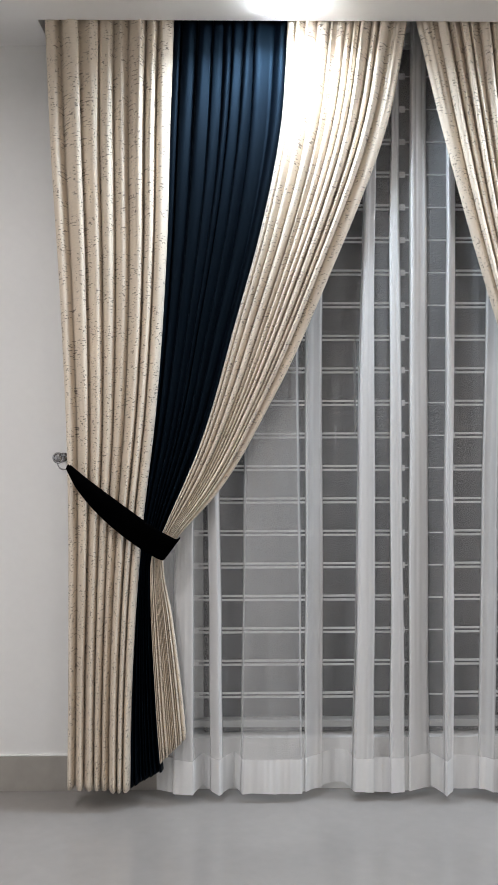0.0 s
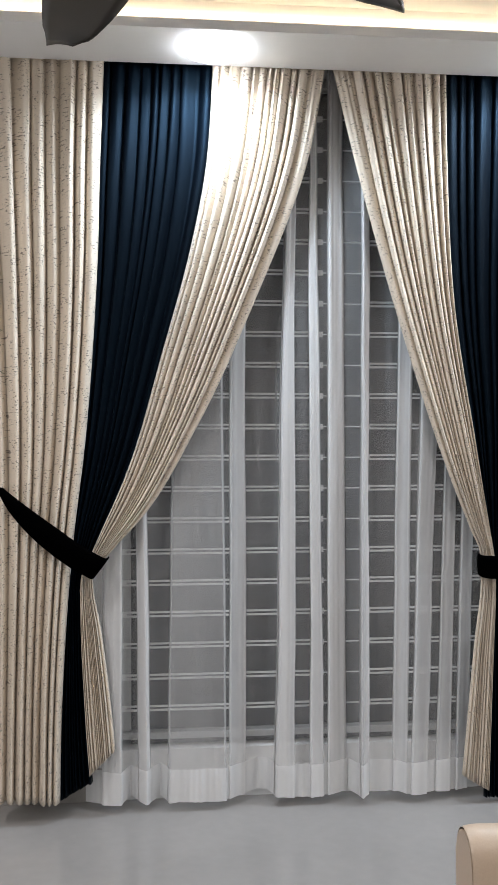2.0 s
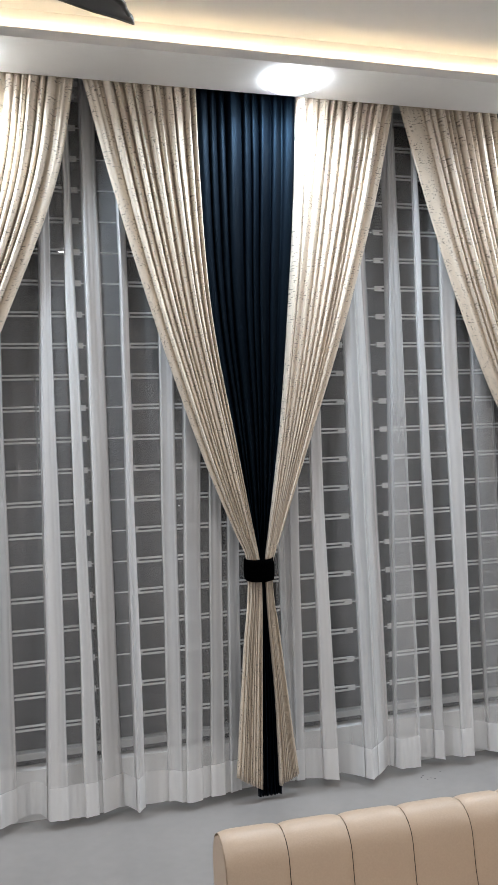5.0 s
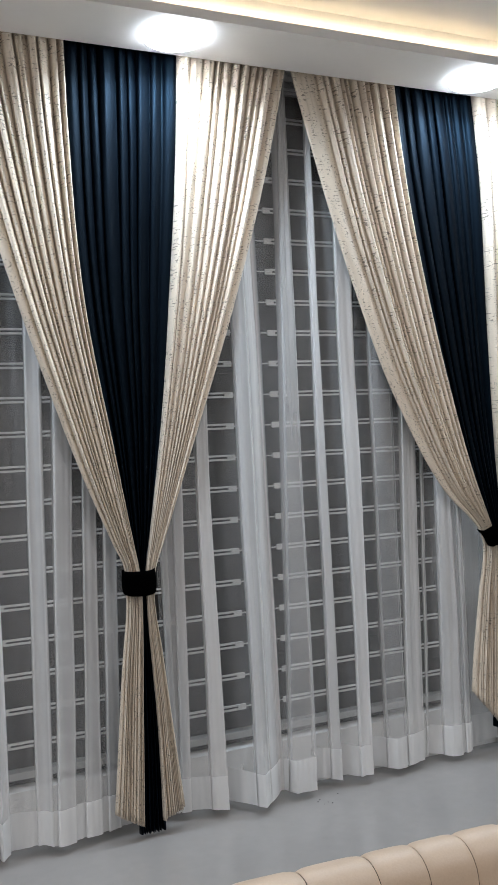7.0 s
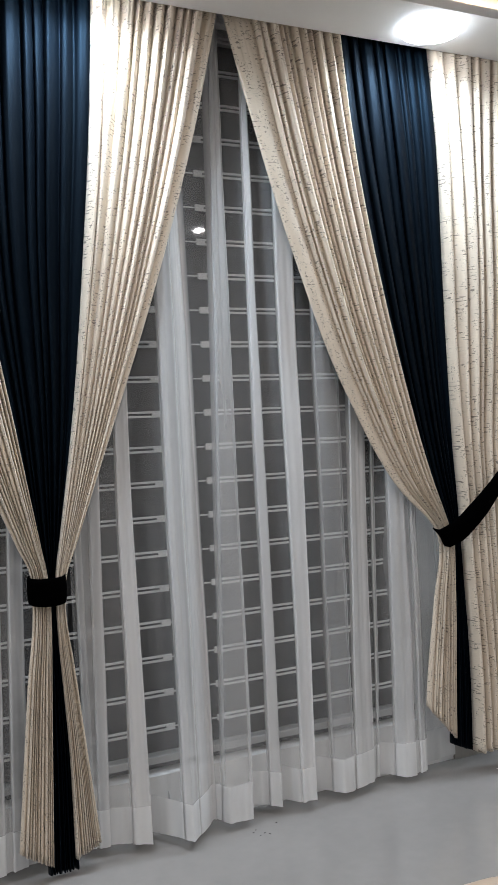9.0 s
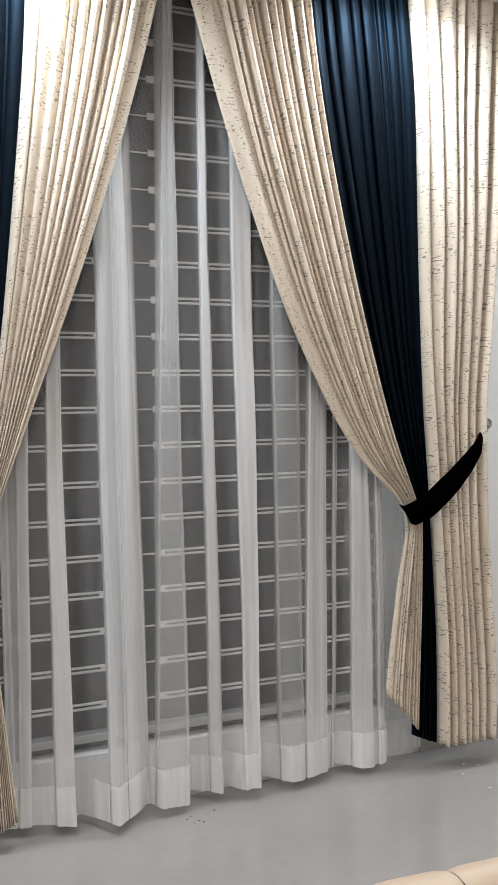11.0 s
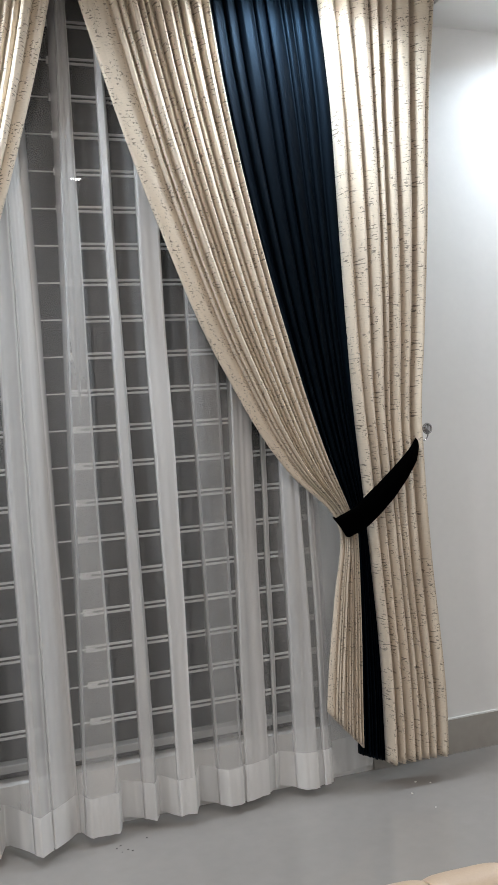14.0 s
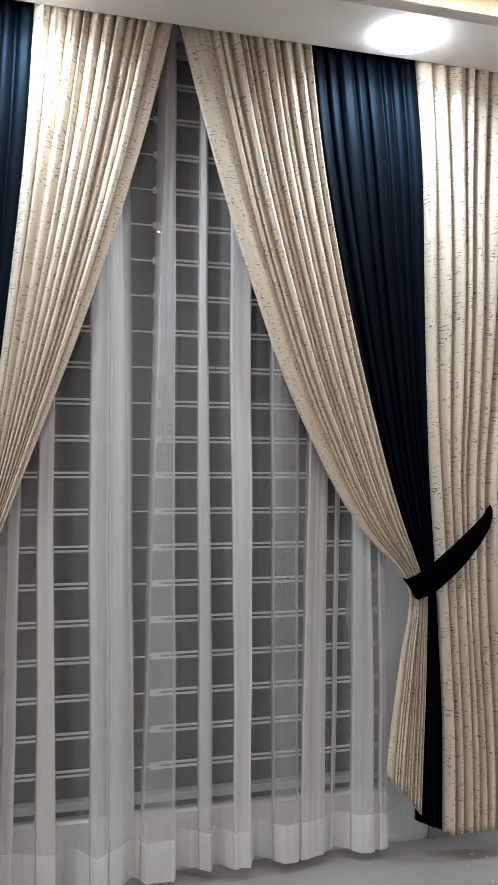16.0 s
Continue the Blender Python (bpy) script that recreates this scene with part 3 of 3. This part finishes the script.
# ---- tiebacks ----
def tie_band(upper, lower, depths, label):
    """A cloth band between two edge lines of (x, z), at the given distances from the wall plane along its length."""
    n, m = 36, 9
    s = np.linspace(0, 1, n)
    up, lo = (np.array([np.interp(s, np.linspace(0, 1, len(e)), np.array(e)[:, c]) for c in (0, 1)]).T for e in (upper, lower))
    ys = np.interp(s, np.linspace(0, 1, len(depths)), depths)
    for arr in (up, lo):                                     # round off the corners of the lines
        for _ in range(5):
            arr[1:-1] = (arr[:-2] + 2 * arr[1:-1] + arr[2:]) / 4
    verts = []
    for i in range(n):
        for j in range(m):
            v = j / (m - 1)
            p = up[i] * (1 - v) + lo[i] * v
            y = ys[i] - 0.008 * math.sin(math.pi * v) + 0.003 * noise.noise((i * 0.25, v * 2, 4))
            verts.append((p[0], y, p[1]))
    thing = mesh_ob("tieback", verts, grid_faces(n, m), VELVET, None, "", True)
    sol = thing.modifiers.new("thickness", "SOLIDIFY")
    sol.thickness, sol.offset = 0.005, 0.0
    return tagged(thing, label, "curtain tieback", "curtain tiebacks")


tie_band([(0.077, 1.176), (0.137, 1.132), (0.198, 1.087), (0.258, 1.043), (0.318, 0.998), (0.379, 0.954), (0.446, 0.918), (0.447, 0.919)],
         [(0.070, 1.158), (0.108, 1.095), (0.155, 1.036), (0.208, 0.982), (0.266, 0.933), (0.327, 0.888), (0.394, 0.849), (0.396, 0.851)],
         [-0.110, -0.150, -0.154, -0.156, -0.155, -0.150, -0.136, -0.05], "matt black cloth tieback across the drape to a chrome hook")
tie_band([(3.592, 1.178), (3.532, 1.131), (3.475, 1.083), (3.419, 1.038), (3.363, 0.995), (3.308, 0.952), (3.246, 0.928), (3.295, 0.928)],
         [(3.598, 1.161), (3.562, 1.094), (3.516, 1.035), (3.467, 0.980), (3.411, 0.931), (3.355, 0.885), (3.292, 0.862), (3.335, 0.866)],
         [-0.110, -0.150, -0.154, -0.156, -0.155, -0.150, -0.136, -0.05], "matt black cloth tieback across the drape to a chrome hook")


def wrap_band(cx, cy, rx, ry, z0, z1, label):
    """A closed cloth band round a gathered drape, dipping a little at the front."""
    n, m = 48, 7
    verts = []
    for j in range(m):
        v = j / (m - 1)
        for i in range(n):
            a = 2 * math.pi * i / n
            bulge = 1 + 0.05 * math.sin(math.pi * v)
            sag = 0.010 * max(0, -math.sin(a)) * (1 - 0.6 * v)
            verts.append((cx + rx * bulge * math.copysign(abs(math.cos(a)) ** 0.75, math.cos(a)), cy + ry * bulge * math.copysign(abs(math.sin(a)) ** 0.9, math.sin(a)), z0 + (z1 - z0) * v - sag))
    faces = [(j * n + i, j * n + (i + 1) % n, (j + 1) * n + (i + 1) % n, (j + 1) * n + i) for j in range(m - 1) for i in range(n)]
    thing = mesh_ob("tieback", verts, faces, VELVET, None, "", True)
    sol = thing.modifiers.new("thickness", "SOLIDIFY")
    sol.thickness, sol.offset = 0.004, 0.0
    return tagged(thing, label, "curtain tieback", "curtain tiebacks")


wrap_band(1.846, -0.085, 0.054, 0.036, 0.837, 0.914, "matt black cloth band wrapped round the gathered drape")


def hold_hook(x, z, side):
    """A chrome wall hook: a rosette on the wall, a stem, a knob, and the ring that the tieback hangs from."""
    hook = empty("tieback_hook", "chrome wall hook holding a tieback ring", "curtain hook", "tieback hooks", at=(x, WALL_Y, z))
    ob = part("rosette", disc_bm(0.016, 0, 0.005, 28), CHROME, hook, "", True)
    ob.matrix_parent_inverse = Matrix()
    ob.matrix_basis = pose(0, 0, 0, 90, 0, 0)
    ob = part("stem", disc_bm(0.0045, 0.004, 0.108, 16), CHROME, hook, "", True)
    ob.matrix_parent_inverse = Matrix()
    ob.matrix_basis = pose(0, 0, 0, 90, 0, 0)
    bm = bmesh.new()
    bmesh.ops.create_uvsphere(bm, u_segments=20, v_segments=12, radius=0.017)
    bmesh.ops.scale(bm, vec=(1, 1, 0.6), verts=bm.verts)
    ob = part("knob", bm, CHROME, hook, "", True)
    ob.matrix_parent_inverse = Matrix()
    ob.matrix_basis = pose(0, -0.110, 0, 90, 0, 0)
    ob = part("rim", torus_bm(0.0165, 0.0035), CHROME, hook, "", True)
    ob.matrix_parent_inverse = Matrix()
    ob.matrix_basis = pose(0, -0.114, 0, 90, 0, 0)
    ob = part("ring", torus_bm(0.024, 0.0024), CHROME, hook, "", True)
    ob.matrix_parent_inverse = Matrix()
    ob.matrix_basis = pose(0.020 * side, -0.120, -0.016, 90, 0, -18 * side)
    return hook


hold_hook(0.027, 1.192, 1)
hold_hook(3.682, 1.196, -1)


# ---- ceiling fan ----
FAN_AT = (0.58, -1.80, 2.30)
fan = empty("ceiling_fan", "dark brown five-bladed ceiling fan, at rest", "ceiling fan", at=FAN_AT)


def fan_part(nm, bm_, mat, m=Matrix(), smooth=True):
    ob = part(nm, bm_, mat, fan, "", smooth)
    ob.matrix_parent_inverse = Matrix()
    ob.matrix_basis = m
    return ob


fan_part("motor", disc_bm(0.11, -0.05, 0.07, 40), FAN)
fan_part("rod", disc_bm(0.014, 0.07, 0.46, 16), FAN)
fan_part("canopy", disc_bm(0.06, 0.45, 0.498, 32), FAN)
n, m = 26, 8
blade_verts, blade_faces = [], []
for i in range(n):
    s = i / (n - 1)
    r = 0.10 + 0.60 * s
    half = 0.045 + 0.045 * math.sin(math.pi * min(1, s * 0.95 + 0.12)) ** 0.8
    if s > 0.88:
        half *= 1 - 0.42 * ((s - 0.88) / 0.12) ** 1.3
    for j in range(m):
        v = j / (m - 1) * 2 - 1
        skew = 0.035 * ((s - 0.86) / 0.14) * v if s > 0.86 else 0
        blade_verts.append((r + skew, half * v, 0.012 * v + 0.006 * (1 - v * v) - 0.012 * s * s))
blade = mesh_ob("blade", blade_verts, grid_faces(n, m), FAN, fan, "", True)
blade.matrix_parent_inverse = Matrix()
sol = blade.modifiers.new("thickness", "SOLIDIFY")
sol.thickness, sol.offset = 0.009, 0.0
for k in range(5):
    ob = blade if k == 0 else blade.copy()
    if k:
        scene.collection.objects.link(ob)
    ob.matrix_basis = pose(0, 0, 0, 0, 0, 34.6 + 72 * k)


# ---- sofa ----
def sofa(x0, x1, y, top, seams):
    """A low sofa: a channelled backrest with a rolled top, a seat and a plinth."""
    th = empty("sofa", "beige leatherette sofa with vertical channel-stitched backrest", "sofa", at=((x0 + x1) / 2, y - 0.3, 0))
    th.rotation_euler.z = radians(-3.0)      # it stands a little askew to the wall
    xs = [x0] + seams + [x1]
    # outline of the back from its rear foot over the rolled top and down the face: (depth, height)
    prof = [(0.10, 0.10), (0.105, 0.36)]
    for k in range(15):
        a = math.pi * k / 14 * 0.93
        prof.append((0.045 + 0.062 * math.cos(a) - 0.010 * k / 14, top - 0.075 + 0.075 * math.sin(a) ** 0.85))
    prof += [(-0.038, top - 0.13), (-0.048, top - 0.17), (-0.054, top - 0.20), (-0.058, 0.30)]
    for a, b in zip(xs, xs[1:]):
        if b - a < 0.02:                     # the open joint between the two halves
            continue
        verts, cols = [], 17
        for d, h in prof:
            for j in range(cols):
                v = math.sin((j / (cols - 1) - 0.5) * math.pi)
                puff = (1 - abs(v) ** 6)
                k = 0.006 * puff - 0.006
                cx, cy = 0.04, top - 0.16
                length = math.hypot(d - cx, max(0, h - cy)) or 1
                nx, nz = ((d - cx) / length, max(0, h - cy) / length) if h > cy else (math.copysign(1, d - cx), 0)
                verts.append(((a + b) / 2 + v * (b - a) / 2 * 0.988, y + d + nx * k, h + nz * k))
        mesh_ob("channel", verts, grid_faces(len(prof), cols), LEATHER, th, "", True)
    # dark core behind the gaps, coloured for the shade in the seams
    part("back_core", box_bm(x0 + 0.004, y + 0.02, 0.10, x1 - 0.004, y + 0.10, top - 0.045, 0.02), SEAM, th)
    for a in (x0 - 0.001, x1 - 0.009):
        verts = [(a + dx, y + 0.035 + (d - 0.035) * 0.90, min(h, top - 0.010) if h < top - 0.1 else h - 0.010) for dx in (0, 0.010) for d, h in prof]
        c = len(prof)
        faces = [tuple(range(c)), tuple(range(2 * c - 1, c - 1, -1))] + [(i, c + i, c + (i + 1) % c, (i + 1) % c) for i in range(c)]
        mesh_ob("end_panel", verts, faces, LEATHER, th)
    part("seat", box_bm(x0 + 0.01, y - 0.66, 0.18, x1 - 0.01, y - 0.06, 0.34, 0.04), LEATHER, th, "", True)
    part("plinth", box_bm(x0 + 0.03, y - 0.62, 0.0, x1 - 0.03, y + 0.09, 0.18, 0.006), SEAM, th)
    return th


sofa(1.222, 3.22, -1.645, 0.53, [1.356, 1.494, 1.633, 1.774, 1.878, 1.983, 2.090, 2.099] + [2.240 + 0.1405 * k for k in range(7)])


# ---- crumbs on the floor ----
def crumbs(name, spots, mat, label, seed):
    rng = random.Random(seed)
    bm_ = bmesh.new()
    for cx, cy, r in spots:
        res = bmesh.ops.create_icosphere(bm_, subdivisions=1, radius=r)
        for v in res["verts"]:
            v.co = Vector((cx + v.co.x * rng.uniform(0.7, 1.5), cy + v.co.y * rng.uniform(0.7, 1.3), max(0, r * 0.4 + v.co.z * 0.5)))
    return tagged(part(name, bm_, mat), label, "debris", kind="stuff")


crumbs("dark_crumbs", [(2.485, -0.10, 0.003), (2.50, -0.085, 0.0025), (2.515, -0.12, 0.0025), (2.585, -0.07, 0.003), (2.525, -0.135, 0.003), (2.495, -0.13, 0.002)], DEBRIS, "dark crumbs on the polished floor below the sheers", 2)
crumbs("pale_crumbs", [(3.46, -0.17, 0.004), (3.52, -0.09, 0.004), (3.56, -0.12, 0.003), (3.47, -0.30, 0.003)], CHIP, "pale crumbs on the polished floor by the drape", 3)
